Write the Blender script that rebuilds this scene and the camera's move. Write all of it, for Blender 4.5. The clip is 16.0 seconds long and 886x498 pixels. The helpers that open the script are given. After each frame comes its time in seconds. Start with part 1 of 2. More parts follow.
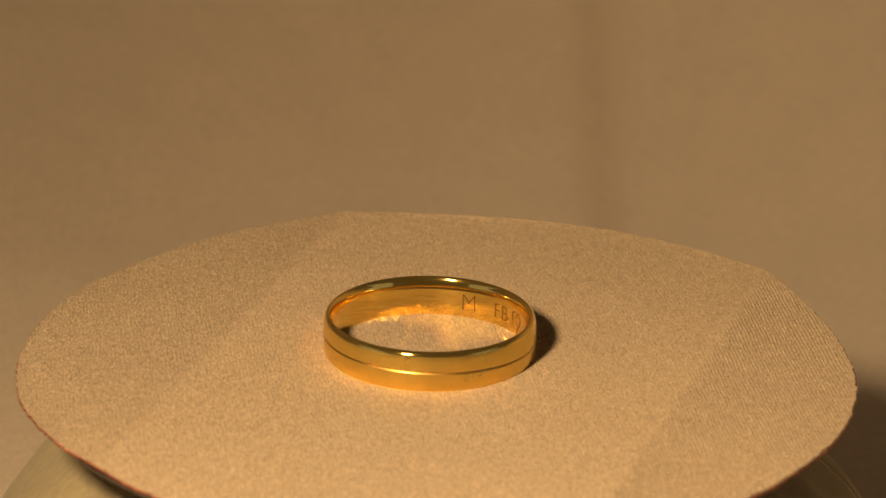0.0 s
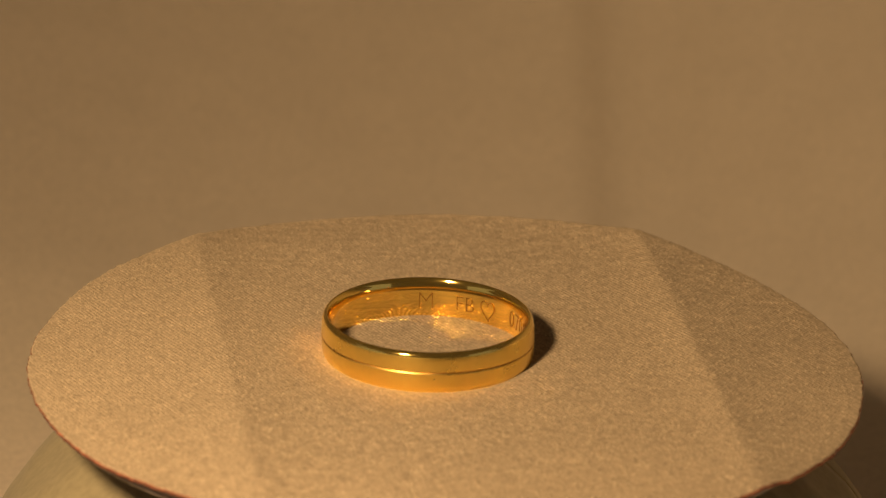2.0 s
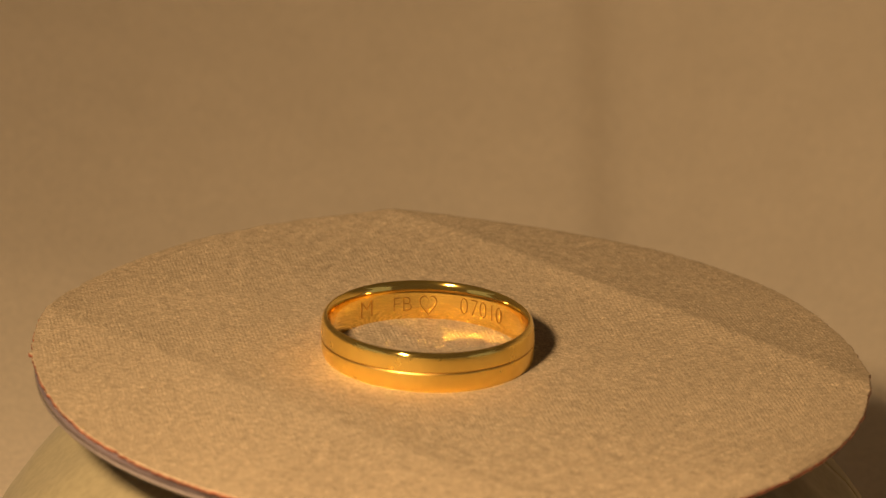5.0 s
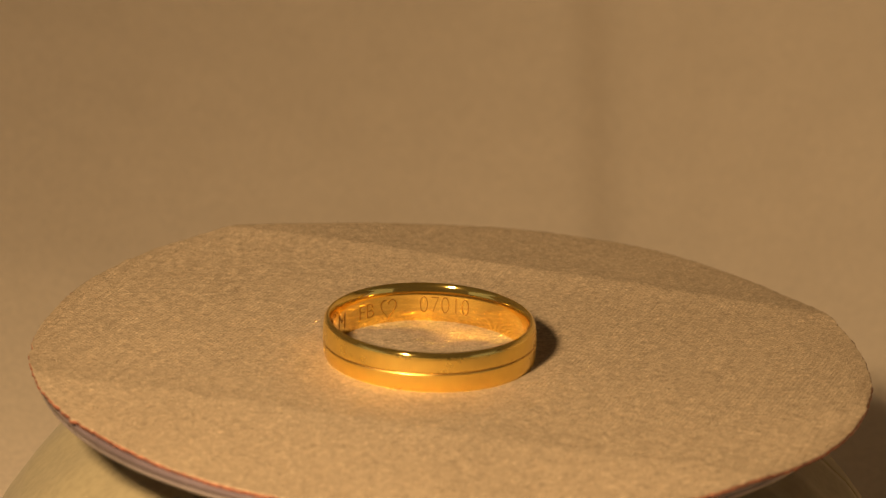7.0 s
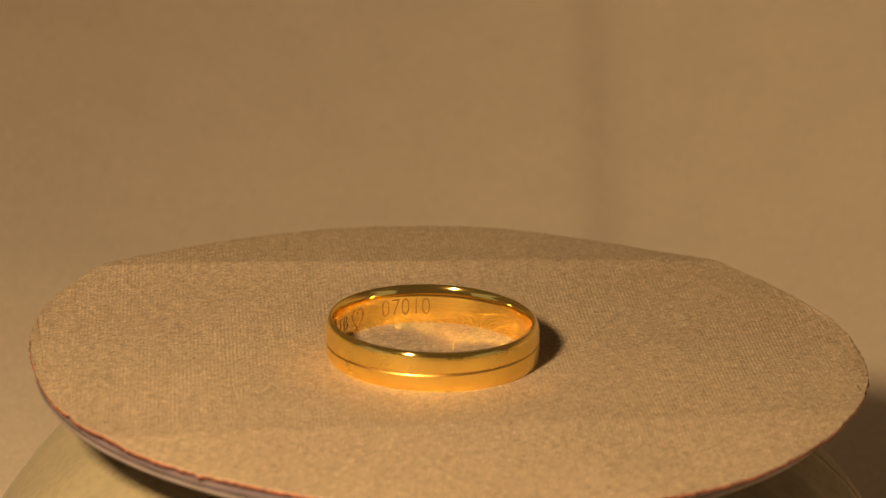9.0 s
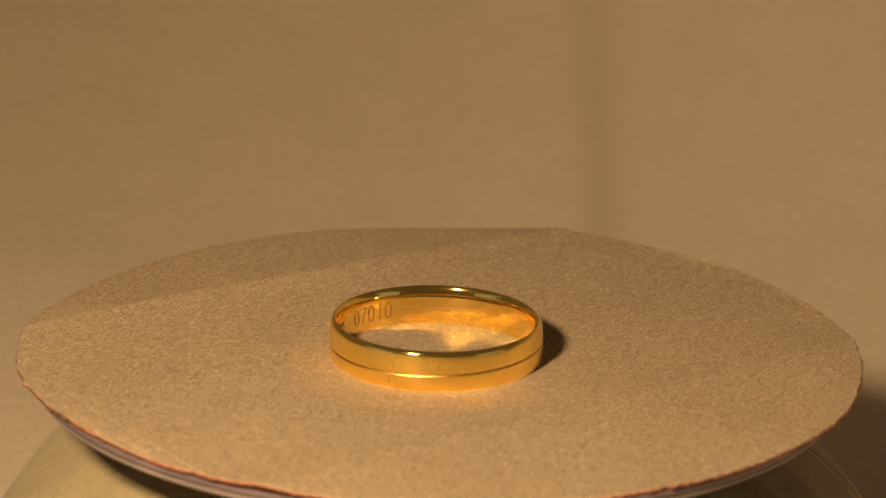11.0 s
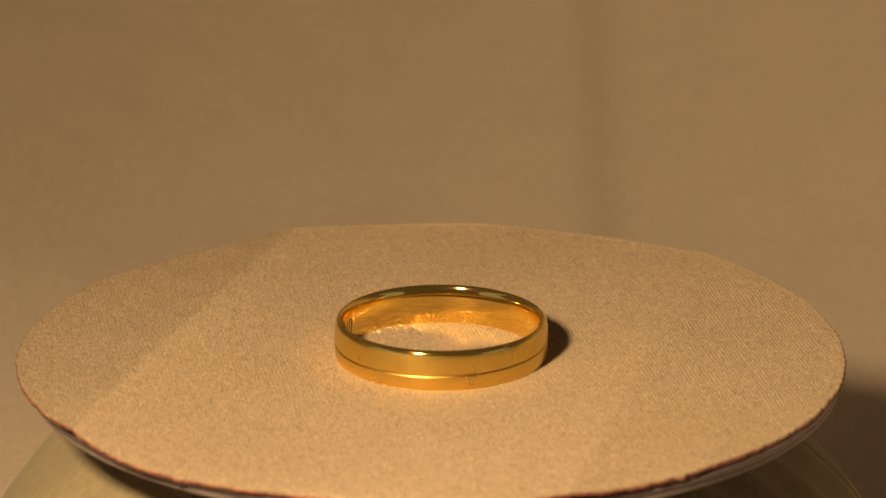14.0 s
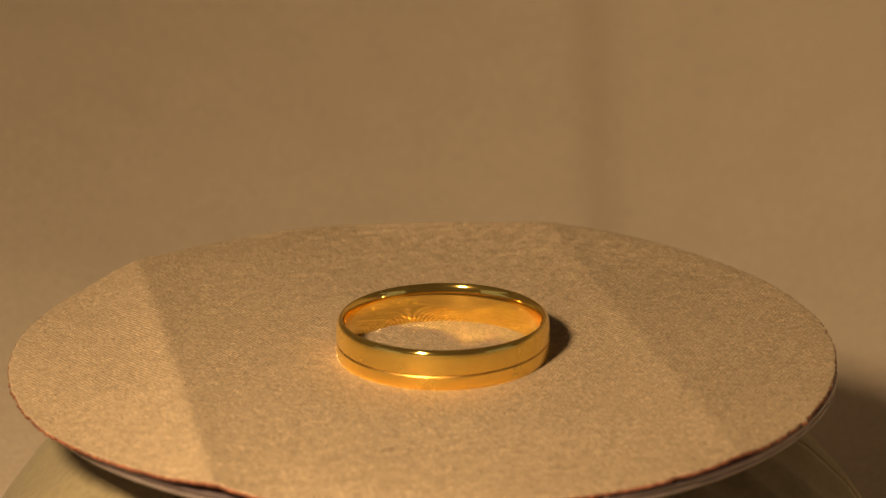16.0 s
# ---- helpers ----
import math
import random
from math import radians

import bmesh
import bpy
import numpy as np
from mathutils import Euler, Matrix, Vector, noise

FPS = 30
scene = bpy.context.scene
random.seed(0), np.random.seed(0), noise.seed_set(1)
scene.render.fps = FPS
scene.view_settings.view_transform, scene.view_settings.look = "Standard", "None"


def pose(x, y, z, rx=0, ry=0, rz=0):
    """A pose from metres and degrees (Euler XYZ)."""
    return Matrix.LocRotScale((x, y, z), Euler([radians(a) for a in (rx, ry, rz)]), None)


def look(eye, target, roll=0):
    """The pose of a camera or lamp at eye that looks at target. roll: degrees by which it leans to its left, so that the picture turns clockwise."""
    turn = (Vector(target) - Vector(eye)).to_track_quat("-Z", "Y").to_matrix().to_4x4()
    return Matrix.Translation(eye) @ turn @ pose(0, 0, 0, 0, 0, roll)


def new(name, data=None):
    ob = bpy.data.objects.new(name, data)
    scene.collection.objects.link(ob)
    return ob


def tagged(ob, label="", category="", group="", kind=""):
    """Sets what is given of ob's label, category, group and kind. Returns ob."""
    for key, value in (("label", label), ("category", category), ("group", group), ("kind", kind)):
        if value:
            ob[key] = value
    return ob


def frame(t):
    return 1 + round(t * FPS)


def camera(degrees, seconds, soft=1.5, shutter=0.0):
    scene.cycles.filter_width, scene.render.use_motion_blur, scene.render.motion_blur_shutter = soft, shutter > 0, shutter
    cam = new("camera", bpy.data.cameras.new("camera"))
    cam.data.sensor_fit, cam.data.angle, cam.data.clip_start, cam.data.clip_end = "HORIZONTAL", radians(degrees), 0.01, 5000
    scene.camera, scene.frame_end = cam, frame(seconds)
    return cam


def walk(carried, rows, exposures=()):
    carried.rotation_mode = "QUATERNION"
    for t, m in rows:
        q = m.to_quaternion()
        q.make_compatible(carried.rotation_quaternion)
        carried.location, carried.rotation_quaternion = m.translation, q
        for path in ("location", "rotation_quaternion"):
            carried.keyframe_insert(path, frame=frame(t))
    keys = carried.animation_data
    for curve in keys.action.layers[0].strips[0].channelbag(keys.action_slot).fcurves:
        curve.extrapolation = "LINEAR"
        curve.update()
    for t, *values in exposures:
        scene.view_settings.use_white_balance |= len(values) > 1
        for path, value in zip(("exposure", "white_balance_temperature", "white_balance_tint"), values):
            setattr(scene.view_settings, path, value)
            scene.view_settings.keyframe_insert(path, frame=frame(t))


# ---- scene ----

U = 5.45e-5              # one plan unit in metres; the mini disc under the ring is 80 mm across
SECONDS = 16.0
DIM = 8.0                # the lamp and the room are dim; the lens is open by as many stops


def turn_at(t):
    """Degrees by which the turntable has turned at t seconds."""
    return 13.097 * t + 0.01855 * (t - 8.0) ** 2


# ---- camera: a still macro lens, looking down on the turntable ----
ELEV, ROLL, DIST = radians(19.28), 0.721, 6000 * U
AIM_X, AIM_Y = -13.8 * U, -174.9 * U
cam = camera(14.89, SECONDS, soft=1.5)
cam.data.dof.use_dof = True
cam.data.dof.focus_distance, cam.data.dof.aperture_fstop = 0.335, 42
fwd = Vector((0, math.cos(ELEV), -math.sin(ELEV)))
up0 = Vector((0, math.sin(ELEV), math.cos(ELEV)))
right0 = Vector((1, 0, 0))
cr, sr = math.cos(radians(-ROLL)), math.sin(radians(-ROLL))
eye = -(DIST * fwd + AIM_X * (cr * right0 - sr * up0) + AIM_Y * (sr * right0 + cr * up0))
still = look(eye, eye + fwd, ROLL)
walk(cam, [(0.0, still), (SECONDS, still)],
     exposures=[(t, stops + DIM) for t, stops in [(0.0, 0.04), (1.0, 0.0), (2.0, 0.0), (3.0, 0.06), (4.0, 0.15), (6.3, 0.27), (9.0, 0.25), (11.5, 0.18), (12.5, 0.12), (14.0, 0.05), (SECONDS, 0.08)]])

# ---- light: one warm desk lamp out of view, a dim room around ----
world = bpy.data.worlds.new("room_air")
scene.world = world
scene.cycles.caustics_reflective, scene.cycles.blur_glossy, scene.cycles.sample_clamp_indirect = True, 0.0, 0.0
world.use_nodes = True
world.node_tree.nodes["Background"].inputs[0].default_value = (1.0, 0.92, 0.80, 1)
world.node_tree.nodes["Background"].inputs[1].default_value = 0.21 / 2 ** DIM

LAMP_AZ, LAMP_EL, LAMP_D = radians(-115.5), radians(35), 0.215
lamp_place = Vector((math.cos(LAMP_EL) * math.cos(LAMP_AZ), math.cos(LAMP_EL) * math.sin(LAMP_AZ), math.sin(LAMP_EL))) * LAMP_D
lamp_data = bpy.data.lights.new("desk_lamp_light", "SPOT")
lamp_data.shadow_soft_size, lamp_data.spot_size, lamp_data.spot_blend = 0.0135, radians(90), 1.0
lamp_data.energy, lamp_data.color = 2.35 / 2 ** DIM, (1.0, 0.665, 0.34)
lamp = new("desk_lamp_light", lamp_data)
lamp.matrix_world = look(lamp_place, (0.052, 0.03, -0.008))


# ---- materials ----
def material(name, colour, rough=0.6, metal=0.0):
    m = bpy.data.materials.new(name)
    m.use_nodes = True
    b = m.node_tree.nodes["Principled BSDF"]
    b.inputs["Base Color"].default_value = (*colour, 1)
    b.inputs["Roughness"].default_value = rough
    b.inputs["Metallic"].default_value = metal
    return m, m.node_tree, b


def mottled(tree, bsdf, layers, base, streak=None):
    """Multiply base by several noises: (scale per metre, dark, light, detail)."""
    coord = tree.nodes.new("ShaderNodeTexCoord")
    last = None
    for scale, dark, light, detail in layers:
        n = tree.nodes.new("ShaderNodeTexNoise")
        n.inputs["Scale"].default_value, n.inputs["Detail"].default_value = scale, detail
        tree.links.new(coord.outputs["Object"], n.inputs["Vector"])
        r = tree.nodes.new("ShaderNodeMapRange")
        r.inputs["From Min"].default_value, r.inputs["From Max"].default_value = 0.3, 0.7
        r.inputs["To Min"].default_value, r.inputs["To Max"].default_value = dark, light
        tree.links.new(n.outputs["Fac"], r.inputs["Value"])
        if last is None:
            last = r.outputs["Result"]
        else:
            mu = tree.nodes.new("ShaderNodeMath")
            mu.operation = "MULTIPLY"
            tree.links.new(last, mu.inputs[0])
            tree.links.new(r.outputs["Result"], mu.inputs[1])
            last = mu.outputs[0]
    if streak:
        # short stitches: a noise drawn out along one way (degrees, scale across, scale along)
        turned, n = tree.nodes.new("ShaderNodeMapping"), tree.nodes.new("ShaderNodeTexNoise")
        turned.vector_type = "TEXTURE"
        turned.inputs["Rotation"].default_value = (0, 0, radians(streak[0]))
        turned.inputs["Scale"].default_value = (1 / streak[2], 1 / streak[1], 1 / streak[1])
        n.inputs["Scale"].default_value, n.inputs["Detail"].default_value = 1.0, 1.0
        r, mu = tree.nodes.new("ShaderNodeMapRange"), tree.nodes.new("ShaderNodeMath")
        r.inputs["From Min"].default_value, r.inputs["From Max"].default_value = 0.32, 0.70
        r.inputs["To Min"].default_value, r.inputs["To Max"].default_value = 0.80, 1.26
        mu.operation = "MULTIPLY"
        tree.links.new(coord.outputs["Object"], turned.inputs["Vector"])
        tree.links.new(turned.outputs["Vector"], n.inputs["Vector"])
        tree.links.new(n.outputs["Fac"], r.inputs["Value"])
        tree.links.new(last, mu.inputs[0])
        tree.links.new(r.outputs["Result"], mu.inputs[1])
        last = mu.outputs[0]
    v = tree.nodes.new("ShaderNodeVectorMath")
    v.operation = "SCALE"
    v.inputs[0].default_value = base
    tree.links.new(last, v.inputs["Scale"])
    tree.links.new(v.outputs["Vector"], bsdf.inputs["Base Color"])
    return coord


def relief(tree, bsdf, coord, layers):
    """Stacked bump: (scale per metre, detail, distance in metres, strength)."""
    last = None
    for scale, detail, distance, strength in layers:
        n = tree.nodes.new("ShaderNodeTexNoise")
        n.inputs["Scale"].default_value, n.inputs["Detail"].default_value = scale, detail
        tree.links.new(coord.outputs["Object"], n.inputs["Vector"])
        b = tree.nodes.new("ShaderNodeBump")
        b.inputs["Distance"].default_value, b.inputs["Strength"].default_value = distance, strength
        tree.links.new(n.outputs["Fac"], b.inputs["Height"])
        if last is not None:
            tree.links.new(last, b.inputs["Normal"])
        last = b.outputs["Normal"]
    tree.links.new(last, bsdf.inputs["Normal"])


NAP = -20.0              # the way the felt's fibres lie, in degrees


def make_felt():
    m, t, b = material("velour_felt", (0.5, 0.4, 0.28), 0.9)
    c = mottled(t, b, [(5200, 0.74, 1.32, 2), (1700, 0.90, 1.10, 2), (750, 0.96, 1.04, 2), (60, 0.95, 1.05, 2)], (0.45, 0.358, 0.254), (96.0, 5200.0, 1300.0))
    relief(t, b, c, [(6500, 2, 0.00006, 0.2)])
    b.inputs["Sheen Weight"].default_value = 0.04
    b.inputs["Sheen Roughness"].default_value = 0.40
    b.inputs["Sheen Tint"].default_value = (1.0, 0.84, 0.64, 1)
    b.inputs["Specular IOR Level"].default_value = 0.2
    # the brushed fibres all lie one way and shine across it
    lie, to_world = t.nodes.new("ShaderNodeCombineXYZ"), t.nodes.new("ShaderNodeVectorTransform")
    lie.inputs["X"].default_value, lie.inputs["Y"].default_value = math.cos(radians(NAP)), math.sin(radians(NAP))
    to_world.vector_type, to_world.convert_from, to_world.convert_to = "VECTOR", "OBJECT", "WORLD"
    shine, mix = t.nodes.new("ShaderNodeBsdfAnisotropic"), t.nodes.new("ShaderNodeMixShader")
    shine.inputs["Color"].default_value = (0.80, 0.66, 0.48, 1)
    shine.inputs["Roughness"].default_value, shine.inputs["Anisotropy"].default_value = 0.8, 0.62
    mix.inputs["Fac"].default_value = 0.13
    t.links.new(lie.outputs["Vector"], to_world.inputs["Vector"])
    t.links.new(to_world.outputs["Vector"], shine.inputs["Tangent"])
    t.links.new(b.inputs["Normal"].links[0].from_socket, shine.inputs["Normal"])
    t.links.new(b.outputs["BSDF"], mix.inputs[1])
    t.links.new(shine.outputs["BSDF"], mix.inputs[2])
    t.links.new(mix.outputs["Shader"], t.nodes["Material Output"].inputs["Surface"])
    return m


def make_backing():
    m, t, b = material("red_backing", (0.35, 0.12, 0.06), 0.7)
    c = mottled(t, b, [(2500, 0.5, 1.5, 2), (400, 0.7, 1.2, 2)], (0.33, 0.125, 0.075))
    relief(t, b, c, [(3000, 2, 0.0001, 0.8)])
    return m


def make_gold(name, rough, colour, metal=1.0):
    m, t, b = material(name, colour, rough, metal)
    c = mottled(t, b, [(900, 0.96, 1.03, 2), (120, 0.96, 1.03, 2)], colour)
    n = t.nodes.new("ShaderNodeTexNoise")
    n.inputs["Scale"].default_value, n.inputs["Detail"].default_value = 400, 4
    t.links.new(c.outputs["Object"], n.inputs["Vector"])
    r = t.nodes.new("ShaderNodeMapRange")
    r.inputs["From Min"].default_value, r.inputs["From Max"].default_value = 0.3, 0.7
    r.inputs["To Min"].default_value, r.inputs["To Max"].default_value = rough * 0.85, rough * 1.2
    t.links.new(n.outputs["Fac"], r.inputs["Value"])
    t.links.new(r.outputs["Result"], b.inputs["Roughness"])
    relief(t, b, c, [(1500, 3, 0.00002, 0.04)])
    return m


def make_cloth(name, colour, weave, rough=0.9):
    m, t, b = material(name, colour, rough)
    c = mottled(t, b, [(weave, 0.9, 1.08, 2), (90, 0.97, 1.02, 3), (14, 0.98, 1.02, 2)], colour)
    relief(t, b, c, [(weave, 2, 0.0001, 0.3), (400, 2, 0.0001, 0.1)])
    b.inputs["Sheen Weight"].default_value = 0.15
    return m


FELT = make_felt()
BACKING = make_backing()
# pale colour that stands in for glints on the felt's threads
GLINT_LINT, _t, _b = material("pale_glint_lint", (0.78, 0.66, 0.47), 0.45)
_c = mottled(_t, _b, [(4000, 0.85, 1.1, 2)], (0.78, 0.66, 0.47))
GOLD = make_gold("polished_gold", 0.08, (1.0, 0.71, 0.19), 0.955)      # fine scratches scatter a little light
SATIN = make_gold("satin_gold", 0.30, (1.0, 0.72, 0.19), 0.95)
GOLD_CUT = make_gold("engraved_gold", 0.30, (0.62, 0.36, 0.10))
GROOVE = make_gold("dull_groove_gold", 0.40, (0.62, 0.33, 0.08))
SHEET = make_cloth("cream_sheet", (0.81, 0.70, 0.565), 1500)
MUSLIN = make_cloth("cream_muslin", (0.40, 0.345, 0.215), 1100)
PLASTIC, _t, _b = material("smoky_polycarbonate", (0.20, 0.16, 0.19), 0.22)
_c = mottled(_t, _b, [(300, 0.85, 1.15, 2), (40, 0.8, 1.2, 2)], (0.20, 0.16, 0.19))
PALE, _t, _b = material("pale_polycarbonate", (0.30, 0.255, 0.265), 0.3)
_c = mottled(_t, _b, [(300, 0.85, 1.15, 2), (50, 0.75, 1.2, 2)], (0.30, 0.255, 0.265))
WALL, _t, _b = material("dim_wall_paint", (0.30, 0.26, 0.2), 0.9)
_c = mottled(_t, _b, [(8, 0.92, 1.05, 4), (200, 0.96, 1.03, 2)], (0.30, 0.25, 0.19))


# ---- mesh helpers ----
def mesh_object(name, verts, faces, mat, parent=None, label="", smooth=True):
    me = bpy.data.meshes.new(name)
    me.from_pydata(verts, [], faces)
    me.materials.append(mat)
    if smooth:
        me.polygons.foreach_set("use_smooth", [True] * len(me.polygons))
    me.update()
    ob = new(name, me)
    if parent is not None:
        ob.parent = parent
    if label:
        tagged(ob, label=label)
    return ob


def revolved(section, steps):
    """Vertices and faces of a closed section (a function of the angle) swept round z, in plan units."""
    verts, faces, k = [], [], 0
    for i in range(steps):
        a = 2 * math.pi * i / steps
        ring_points = section(a)
        k = len(ring_points)
        verts += [(r * math.cos(a) * U, r * math.sin(a) * U, z * U) for r, z in ring_points]
    for i in range(steps):
        j = (i + 1) % steps
        for n in range(k):
            q = (n + 1) % k
            faces.append((i * k + n, j * k + n, j * k + q, i * k + q))
    return verts, faces


def sheet_grid(rows):
    """Faces of a grid of vertex rows of equal length."""
    n, k = len(rows), len(rows[0])
    verts = [p for row in rows for p in row]
    faces = [(i * k + j, i * k + j + 1, (i + 1) * k + j + 1, (i + 1) * k + j) for i in range(n - 1) for j in range(k - 1)]
    return verts, faces


# ---- the setting: table sheet that sweeps up behind, and the dim room ----
FLOOR_Z = -0.0400


def sweep_profile(s):
    """Depth and height of the sheet at the arc length s behind the front edge of its bend."""
    bend, start = 0.20, 0.10
    if s < 0:
        return start + s, FLOOR_Z
    a = min(s / bend, radians(80))
    y, z = start + bend * math.sin(a), FLOOR_Z + bend * (1 - math.cos(a))
    over = s - bend * radians(80)
    if over > 0:
        y, z = y + over * math.cos(radians(80)), z + over * math.sin(radians(80))
    return y, z


def build_sheet():
    rows = []
    for i in range(150):
        s = -0.6 + 1.15 * i / 149
        y, z = sweep_profile(s)
        row = []
        for j in range(261):
            q = -1 + 2 * j / 260
            x = 0.02 + 0.16 * q + 0.34 * q ** 5
            # a shallow pressed fold that runs up the sheet, and slow waves
            lift = 0.0
            bowl = (5.4 if x < 0.01 else 3.4) * min(abs(x - 0.01), 0.12) ** 2 + 0.8 * max(0.0, abs(x - 0.01) - 0.12)
            lift += -0.0019 * math.tanh((x - 0.0225) / 0.003) + 0.10 * 0.5 * (x - 0.027 + math.hypot(x - 0.027, 0.004))
            lift += 0.0010 * noise.noise(Vector((x * 14, s * 0.7, 3.1)))
            near = min(1.0, max(0.0, (y - 0.015) / 0.10))
            row.append((x, y - (lift + bowl) * near * 0.8, z + lift * near * 0.6 + 0.5 * bowl * max(0.25, near)))
        rows.append(row)
    v, f = sheet_grid(rows)
    ob = mesh_object("backdrop", v, f, SHEET)
    solid = ob.modifiers.new("thickness", "SOLIDIFY")
    solid.thickness, solid.offset = 0.0006, -1
    return tagged(ob, "cream cloth sheet sweeping up behind the turntable", "backdrop", kind="structure")


build_sheet()


def slab(name, x0, x1, y0, y1, z0, z1, label, category):
    v = [(x, y, z) for x in (x0, x1) for y in (y0, y1) for z in (z0, z1)]
    f = [(0, 1, 3, 2), (4, 6, 7, 5), (0, 4, 5, 1), (2, 3, 7, 6), (0, 2, 6, 4), (1, 5, 7, 3)]
    return tagged(mesh_object(name, v, f, WALL, smooth=False), label, category, kind="structure")


slab("table", -0.7, 0.7, -0.62, 0.75, FLOOR_Z - 0.03, FLOOR_Z - 0.004, "plain table under the cream sheet", "table")
slab("floor", -1.6, 1.6, -1.6, 1.6, -0.80, -0.75, "dim floor of the room", "floor")
# unseen low slab, added to block light from above and darken the gold's rim
slab("ceiling", -1.7, 1.7, -1.7, 1.7, 0.8, 0.85, "dim unseen slab overhead, added to darken the gold's reflections", "ceiling")
# added behind the camera, out of view, so the ring mirrors a dark side
slab("south_blocker", -1.6, 1.6, -1.65, -1.6, -0.75, 0.8, "dim unseen wall slab", "wall")
slab("wall_north", -1.6, 1.6, 1.6, 1.65, -0.75, 0.8, "dim unseen wall slab", "wall")


# ---- cloth-draped stand under the disc ----
def build_stand():
    stand = tagged(new("draped_stand"), "low stand draped in creased cream muslin on the sheet", "stand")
    heights = [(0, -2.3), (10, -2.4), (19, -3.4), (26.5, -5.6), (32, -8.0), (36, -10.6), (40, -14.2), (43, -18.2), (45.6, -22.6), (47.4, -28), (48.6, -33), (49.6, -38.2), (51, -39.98)]
    rows = []
    for i in range(97):
        r = 51.0 * i / 96
        for (ra, za), (rb, zb) in zip(heights, heights[1:]):
            if ra <= r <= rb:
                w = (r - ra) / (rb - ra)
                z = za + (zb - za) * w
                break
        row = []
        for j in range(241):
            a = 2 * math.pi * j / 240
            rise = max(0.0, min(1.0, (r - 14) / 20)) * max(0.0, min(1.0, (51 - r) / 7))
            fold = 0.9 * math.sin(5 * a + 0.8) + 0.55 * math.sin(9 * a + 2.1 + 0.02 * r) + 0.35 * math.sin(17 * a + 0.5)
            # sharp pleats towards the east side
            pleat = 0.0
            for pa, amp, wide in ((-0.42, 1.5, 0.05), (-0.62, 1.1, 0.045), (-0.25, 0.9, 0.05), (-1.0, 0.8, 0.06), (-2.2, 0.6, 0.1)):
                d = (a - pa + math.pi) % (2 * math.pi) - math.pi
                pleat += amp * math.exp(-abs(d) / wide)
            crumple = 0.5 * noise.noise(Vector((r * 0.09 * math.cos(a), r * 0.09 * math.sin(a), 0.7)))
            lift = rise * (0.55 * fold + pleat + crumple)
            zz = max(z + lift * 0.7, -39.99)
            rr = r + lift * 0.5
            row.append((rr * math.cos(a) * 1e-3, rr * math.sin(a) * 1e-3, min(zz, -2.25) * 1e-3))
        rows.append(row)
    v, f = sheet_grid(rows)
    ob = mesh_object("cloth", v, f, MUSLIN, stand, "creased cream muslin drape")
    solid = ob.modifiers.new("thickness", "SOLIDIFY")
    solid.thickness, solid.offset = 0.0003, -1
    return stand


build_stand()

# ---- the turning disc: tilted a little on its axle ----
TILT_X, TILT_Y, RISE = -0.0057, 0.0269, -3.3


def plane_z(x, y):
    return RISE + TILT_X * x + TILT_Y * y


def tilted(points, drop):
    """Lay points of a flat thing (metres) on the tilted plane, drop plan units lower."""
    return [(x, y, z + (plane_z(x / U, y / U) - drop) * U) for x, y, z in points]


def build_disc():
    disc = tagged(new("mini_disc"), "glossy smoky plastic mini disc under the felt", "disc")

    def body(a):
        return [(140, 0), (715, 0), (717.5, -1), (718, -3), (718, -12), (140, -12)]

    def lip(a):
        return [(140, -12.3), (715.5, -12.3), (717, -14), (717, -19), (714, -22.5), (708, -23.5), (140, -23.5)]

    v, f = revolved(body, 288)
    v = [(x + 1 * U, y - 14 * U, z) for x, y, z in v]
    mesh_object("upper_layer", tilted(v, 17), f, PLASTIC, disc, "dark smoky plastic layer")
    v, f = revolved(lip, 288)
    v = [(x + 1 * U, y - 14 * U, z) for x, y, z in v]
    mesh_object("lower_layer", tilted(v, 17), f, PALE, disc, "paler glossy plastic rim layer")
    return disc


RING_X, RING_Y, RING_H, RING_R, RING_Z = -9.5, 10.3, 76.5, 188.5, -11.5

# outline of the hand-cut felt: mean radius, then cosine and sine parts
RIM = [737.5, 3.8, -27.5, -1.7, 2.9, 0.0, 0.8, -1.9, 0.9, -2.2, -1.0, -0.7, -1.9, 1.7, -1.1]


def rim_radius(a):
    r = RIM[0]
    for k in range(1, 8):
        r += RIM[2 * k - 1] * math.cos(k * a) + RIM[2 * k] * math.sin(k * a)
    r += 2.2 * noise.noise(Vector((9 * math.cos(a), 9 * math.sin(a), 5.0)))
    r += 2.4 * noise.noise(Vector((45 * math.cos(a), 45 * math.sin(a), 1.0)))
    r += 1.4 * noise.noise(Vector((110 * math.cos(a), 110 * math.sin(a), 6.0)))
    # small torn nicks
    for na, amp, wide in ((2.55, -11, 0.45), (2.1, 6, 0.010), (1.62, -5, 0.02), (0.9, 5, 0.01), (2.75, -4, 0.015), (5.1, 3, 0.01)):
        d = (a - na + math.pi) % (2 * math.pi) - math.pi
        r += amp * math.exp(-(d / wide) ** 2)
    return r


def fold(d, crest, inside, slope):
    """A crease at d = 0: on the outer side the flap slopes down evenly, on the inner the ridge dies away."""
    soft = math.hypot(d, 9) - 9
    if d < 0:
        return crest * math.exp(-soft / inside)
    steep = 130.0
    return crest - slope * steep * (1 - math.exp(-soft / steep))


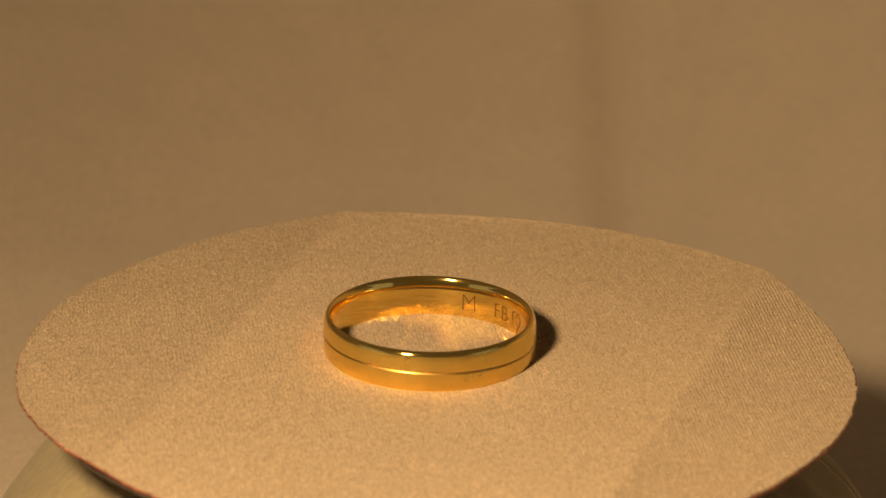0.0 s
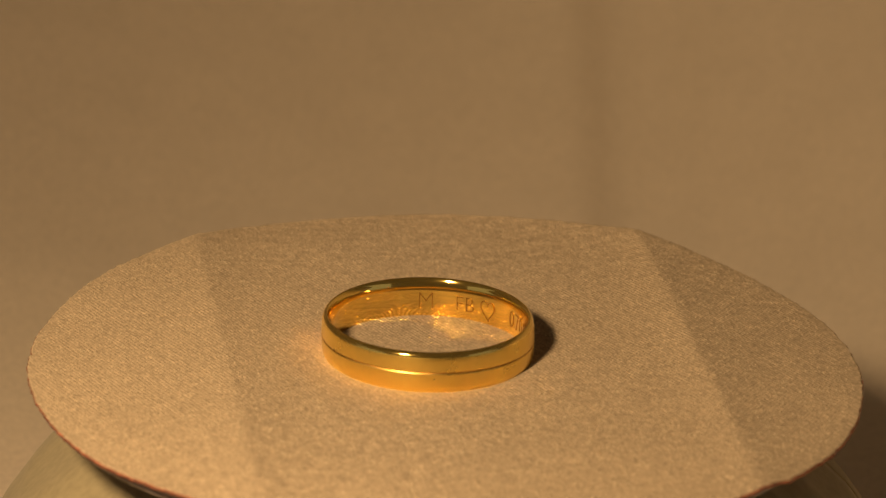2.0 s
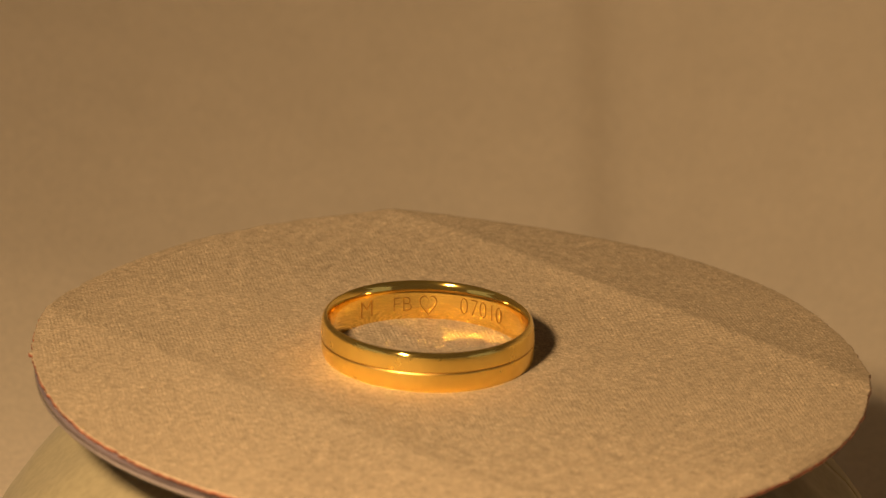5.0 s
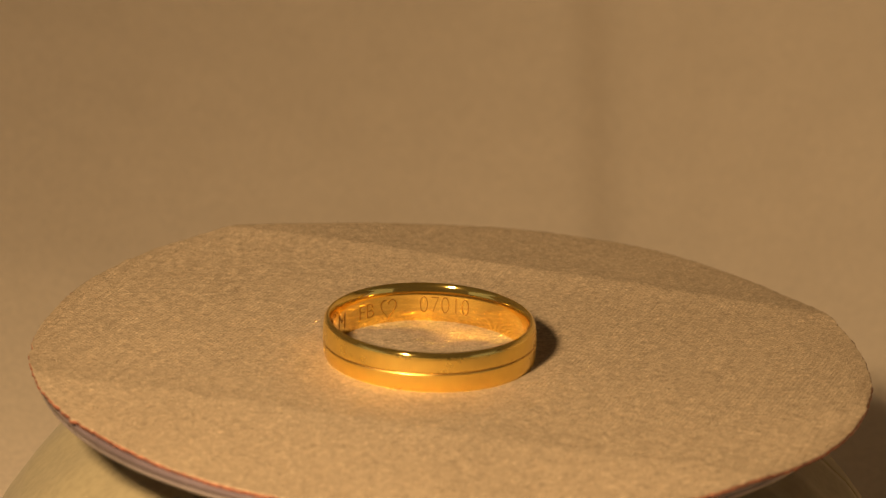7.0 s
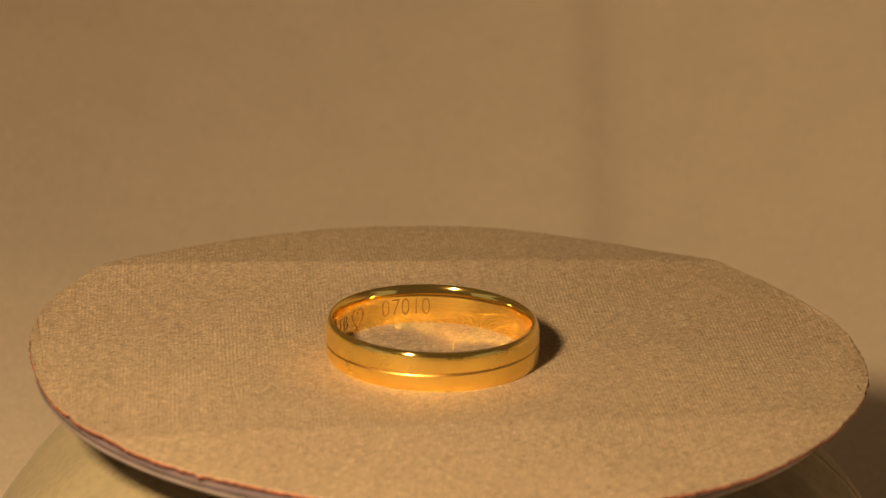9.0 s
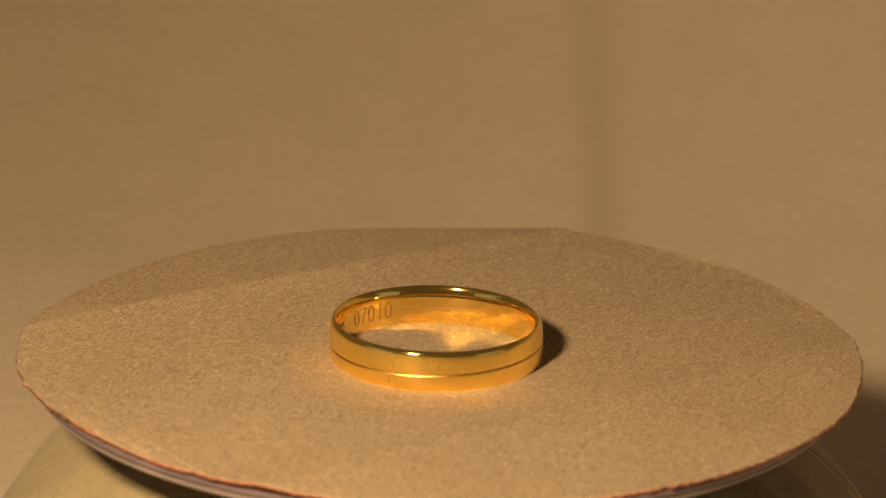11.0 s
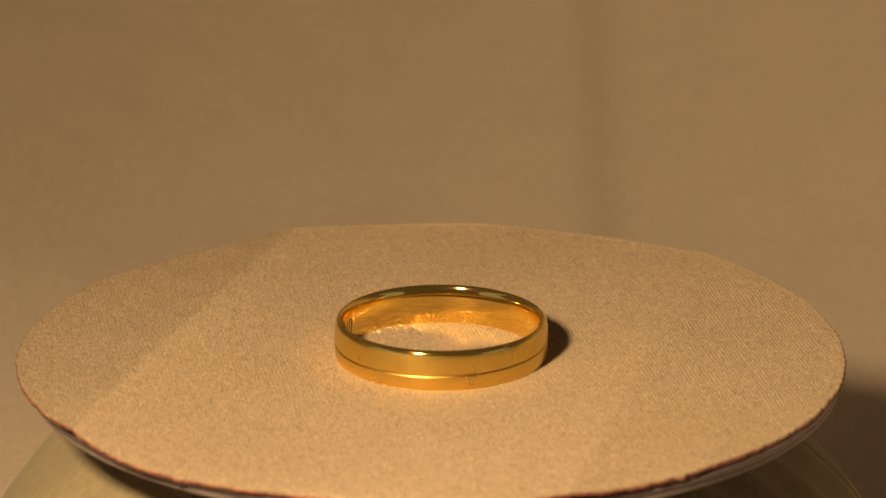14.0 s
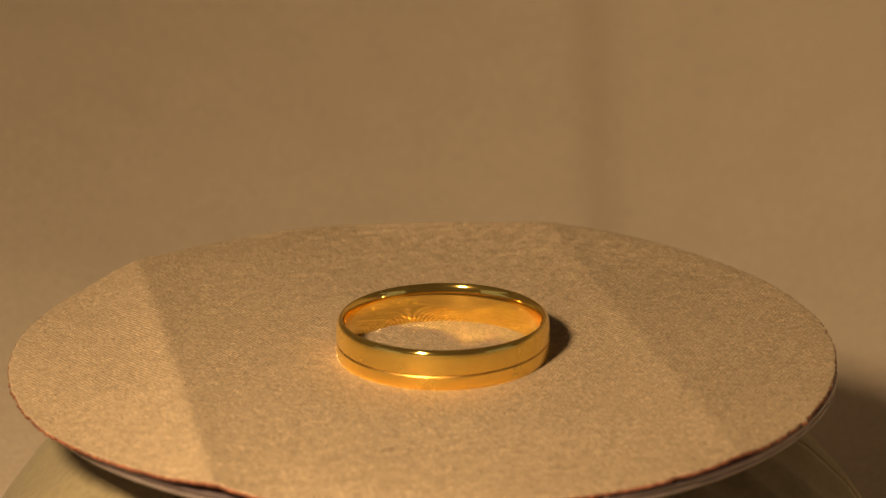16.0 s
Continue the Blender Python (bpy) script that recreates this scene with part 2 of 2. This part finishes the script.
def felt_z(x, y):
    """Height of the felt's upper face: the plane, two parallel fold ridges, a drooping flap, slow waves."""
    da = 0.941 * x - 0.338 * y - 463
    db = -0.952 * x + 0.306 * y - 372
    z = plane_z(x, y) - 6.5
    end = min(1.0, max(0.0, -(0.338 * x + 0.941 * y) / 740)) ** 2
    z += fold(da, 17 - 11 * end, 80, 0.21) + fold(db, 11, 80, 0.10)
    far = math.hypot(x, y) / 737
    z += 5.0 * far ** 2 * noise.noise(Vector((x / 260, y / 260, 2.0)))
    return z


def build_felt():
    felt = tagged(new("felt_disc"), "round beige velour felt with two fold creases and reddish cut edge", "felt disc")
    grain = radians(-19)              # the grid follows the weave, square to the folds
    cg, sg = math.cos(grain), math.sin(grain)
    lines, points, pitch = 760, 760, 6.9
    # the knit's stitches lie in a hexagonal lattice: three ways of ribs
    ways = [(-math.sin(radians(w)), math.cos(radians(w)), k) for w, k in ((97, 0.48), (36, 0.20), (-23, 0.22))]
    # the outline in the weave's own axes: both ends of each line
    edge = []
    for k in range(7200):
        a = 2 * math.pi * k / 7200
        r = rim_radius(a)
        x, y = r * math.cos(a), r * math.sin(a)
        edge.append((x * cg + y * sg, -x * sg + y * cg))
    edge = np.array(edge)
    v_low, v_high = edge[:, 1].min() + 0.05, edge[:, 1].max() - 0.05
    top, low = int(edge[:, 1].argmax()), int(edge[:, 1].argmin())
    rolled = np.roll(edge, -low, axis=0)
    split = (top - low) % len(edge)
    side_a, side_b = rolled[:split + 1], np.vstack([rolled[split:], rolled[:1]])[::-1]
    levels = np.linspace(v_low, v_high, lines)
    end_a = np.interp(levels, np.maximum.accumulate(side_a[:, 1]), side_a[:, 0])
    end_b = np.interp(levels, np.maximum.accumulate(side_b[:, 1]), side_b[:, 0])
    rng = np.random.default_rng(4)
    verts, faces = [], []
    for i in range(lines):
        v = levels[i]
        tuft = rng.normal(0, 0.14, points)
        for j in range(points):
            u = end_b[i] + (end_a[i] - end_b[i]) * j / (points - 1)
            x, y = u * cg - v * sg, u * sg + v * cg
            sway = 2.0 * noise.noise(Vector((u / 60, v / 60, 4.0)))
            depth = 0.90 + 0.7 * noise.noise(Vector((u / 26, v / 26, 9.0)))
            stitch = sum(k * math.cos(2 * math.pi * (x * wx + y * wy + sway) / pitch) for wx, wy, k in ways)
            clump = 0.3 * noise.noise(Vector((u / 13, v / 13, 1.5)))
            rim_gap = min(1.0, (end_a[i] - u) / 25, (u - end_b[i]) / 25, (v - v_low) / 25, (v_high - v) / 25)
            z = felt_z(x, y) + (stitch * depth + clump + tuft[j]) * (0.2 + 0.8 * rim_gap)
            verts.append((x * U, y * U, z * U))
    for i in range(lines - 1):
        o = i * points
        faces += [(o + j, o + j + 1, o + points + j + 1, o + points + j) for j in range(points - 1)]
    # the pile's cut side
    loop = list(range(points)) + [i * points + points - 1 for i in range(1, lines)]
    loop += [(lines - 1) * points + j for j in range(points - 2, -1, -1)] + [i * points for i in range(lines - 2, 0, -1)]
    base, n = len(verts), len(loop)
    for k in loop:
        x, y, z = verts[k]
        verts.append((x * 1.0015, y * 1.0015, z - 2.2 * U))
    faces += [(loop[k], base + k, base + (k + 1) % n, loop[(k + 1) % n]) for k in range(n)]
    mesh_object("felt_face", verts, faces, FELT, felt)
    # loose fibres: a fringe along the cut edge, and pale short ends on the pile that imitate glints
    def fibre(x, y, z, way, rise, length, wide, out_v, out_f):
        k = len(out_v)
        dx, dy = math.cos(way), math.sin(way)
        px, py = -dy * wide, dx * wide
        tip = (x + dx * length, y + dy * length, z + rise * length)
        mid = (x + dx * length * 0.5, y + dy * length * 0.5, z + rise * length * 0.7)
        for p in ((x + px, y + py, z), (x - px, y - py, z), (mid[0] - px, mid[1] - py, mid[2]), (mid[0] + px, mid[1] + py, mid[2]), tip):
            out_v.append((p[0] * U, p[1] * U, p[2] * U))
        out_f += [(k, k + 1, k + 2, k + 3), (k + 3, k + 2, k + 4)]

    v, f = [], []
    for _ in range(900):
        a = rng.uniform(0, 2 * math.pi)
        r = rim_radius(a) - 1
        x, y = r * math.cos(a), r * math.sin(a)
        fibre(x, y, felt_z(x, y) - 0.5, a + rng.normal(0, 0.9), rng.uniform(0.0, 0.5), rng.uniform(2, 6.5), 0.5, v, f)
    mesh_object("edge_fuzz", v, f, FELT, felt, "loose fibres along the cut edge", smooth=False)
    v, f = [], []
    for _ in range(13000):
        a, r = rng.uniform(0, 2 * math.pi), 725 * math.sqrt(rng.uniform(0, 1))
        x, y = r * math.cos(a), r * math.sin(a) - 25
        if math.hypot(x - RING_X, y - RING_Y) < 200:
            continue
        fibre(x, y, felt_z(x, y) + 0.8, radians(97) + rng.normal(0, 0.3), rng.uniform(0.02, 0.16), rng.uniform(4, 9), rng.uniform(0.4, 0.8), v, f)
    mesh_object("glint_lint", v, f, GLINT_LINT, felt, "pale short fibre ends standing in for glints of the weave", smooth=False)
    # the reddish paper backing, a rim's width of it shows
    v, f = [], []
    steps, inner = 1800, 0.93
    for j in range(steps):
        a = 2 * math.pi * j / steps
        r = rim_radius(a) * (1.0 + 0.0024 * (1 + 0.8 * noise.noise(Vector((40 * math.cos(a), 40 * math.sin(a), 8.0))) + 0.4 * noise.noise(Vector((130 * math.cos(a), 130 * math.sin(a), 3.0)))))
        x, y = r * math.cos(a), r * math.sin(a)
        z, zi = felt_z(x, y) - 2.0, felt_z(inner * x, inner * y) - 4.8
        v += [(inner * x * U, inner * y * U, zi * U), (x * U, y * U, z * U), (x * U, y * U, (z - 5.5) * U), (inner * x * U, inner * y * U, (zi - 5) * U)]
    for j in range(steps):
        q = (j + 1) % steps
        for k in range(4):
            m = (k + 1) % 4
            f.append((4 * j + k, 4 * j + m, 4 * q + m, 4 * q + k))
    mesh_object("backing", v, f, BACKING, felt, "reddish paper backing edge")
    return felt


# ---- the ring ----


def ring_frame(points):
    return [(x + RING_X * U, y + RING_Y * U, z + (plane_z(x / U + RING_X, y / U + RING_Y) + RING_Z) * U) for x, y, z in points]


def inner_radius(z):
    """A comfort fit: narrowest at half height."""
    u = (z - RING_H / 2) / (RING_H / 2)
    return 171.2 + 1.4 * u * u + 5.6 * abs(u) ** 5


def outer_radius(z):
    u = (z - RING_H / 2) / (RING_H / 2)
    return RING_R - 2.6 * u * u - 4.8 * abs(u) ** 12


def build_ring():
    ring = tagged(new("wedding_ring"), "polished yellow gold wedding band with a fine groove, engraved inside", "ring")

    def section(a):
        groove = 36.5 + 5.5 * math.cos(a - radians(225))
        pts = []
        cut = [(0.0, 0), (1.5, 0), (4, 0), (9, 0), (15, 0)]
        lows = [z for z, _ in cut] + [groove - 9, groove - 4, groove - 1.4]
        highs = [groove + 1.4, groove + 4, groove + 10, 55, 60, 65, 69, 72, 74.5, 75.9, RING_H]
        for z in lows:
            pts.append((outer_radius(z), z))
        pts.append((outer_radius(groove) - 1.5, groove - 0.6))
        pts.append((outer_radius(groove) - 1.5, groove + 0.6))
        for z in highs:
            pts.append((outer_radius(z), z))
        pts.append(((outer_radius(RING_H) + inner_radius(RING_H)) / 2, RING_H + 0.5))
        for z in (RING_H, 75.6, 74, 71, 66, 60, 54, 47, 40, 32, 24, 16, 10, 6, 3, 1, 0):
            pts.append((inner_radius(z), z))
        return pts

    v, f = revolved(section, 360)
    band = mesh_object("band", ring_frame(v), f, GOLD, ring)
    band.data.materials.append(SATIN)
    band.data.materials.append(GROOVE)
    per = len(section(0))
    for p in band.data.polygons:
        p.material_index = 2 if p.index % per in (7, 8, 9) else 1 if p.index % per < 16 else 0

    def on_wall(flat, centre, tall):
        """Bend flat points (reading to the right, up, proud) on to the inside of the band."""
        out = []
        for x, y, p in flat:
            z = tall + y
            a = radians(centre) - x / 171.5
            r = inner_radius(z) - p
            out.append((r * math.cos(a) * U, r * math.sin(a) * U, z * U))
        return ring_frame(out)

    def letter(char, centre, size, name, tall, narrow=0.9):
        curve = bpy.data.curves.new("letter_outline", "FONT")
        curve.body, curve.align_x, curve.size = char, "CENTER", 1.0
        curve.offset, curve.extrude = -0.026, 0.02
        holder = new("letter_outline", curve)
        me = holder.evaluated_get(bpy.context.evaluated_depsgraph_get()).to_mesh()
        flat = [(p.co.x * size * narrow, p.co.y * size, p.co.z * 20 + 0.4) for p in me.vertices]
        faces = [tuple(p.vertices) for p in me.polygons]
        bpy.data.objects.remove(holder)
        mesh_object(name, on_wall(flat, centre, tall), faces, GOLD_CUT, ring, smooth=False)

    letter("M", 64.8, 48, "engraved_letter", 19)
    letter("F", 44.2, 41, "engraved_letter", 21)
    letter("B", 37.6, 41, "engraved_letter", 21)
    for char, centre in (("0", 2.2), ("7", -4.5), ("0", -10.8), ("1", -17.4), ("0", -23.4)):
        letter(char, centre, 47, "engraved_digit", 22, 0.77)
    # an outlined heart
    flat, faces, n = [], [], 48
    for i in range(n):
        s = 2 * math.pi * i / n
        hx = 16 * math.sin(s) ** 3
        hy = 13 * math.cos(s) - 5 * math.cos(2 * s) - 2 * math.cos(3 * s) - math.cos(4 * s)
        for k in (0.94, 1.06):
            for p in (-0.4, 0.8):
                flat.append((hx * k * 0.95, hy * k * 1.32, p))
    for i in range(n):
        j = (i + 1) % n
        o, q = 4 * i, 4 * j
        faces += [(o, q, q + 2, o + 2), (o + 1, o + 3, q + 3, q + 1), (o, o + 1, q + 1, q), (o + 2, q + 2, q + 3, o + 3)]
    mesh_object("engraved_heart", on_wall(flat, 24.5, 34), faces, GOLD_CUT, ring, smooth=False)
    return ring


mini_disc = build_disc()
felt_disc = build_felt()
wedding_ring = build_ring()


def motions():
    """The disc, the felt on it and the ring turn together about the upright axle."""
    rows = [(float(t), pose(0, 0, 0, 0, 0, turn_at(t))) for t in range(17)]
    for thing in (mini_disc, felt_disc, wedding_ring):
        walk(thing, rows)


motions()
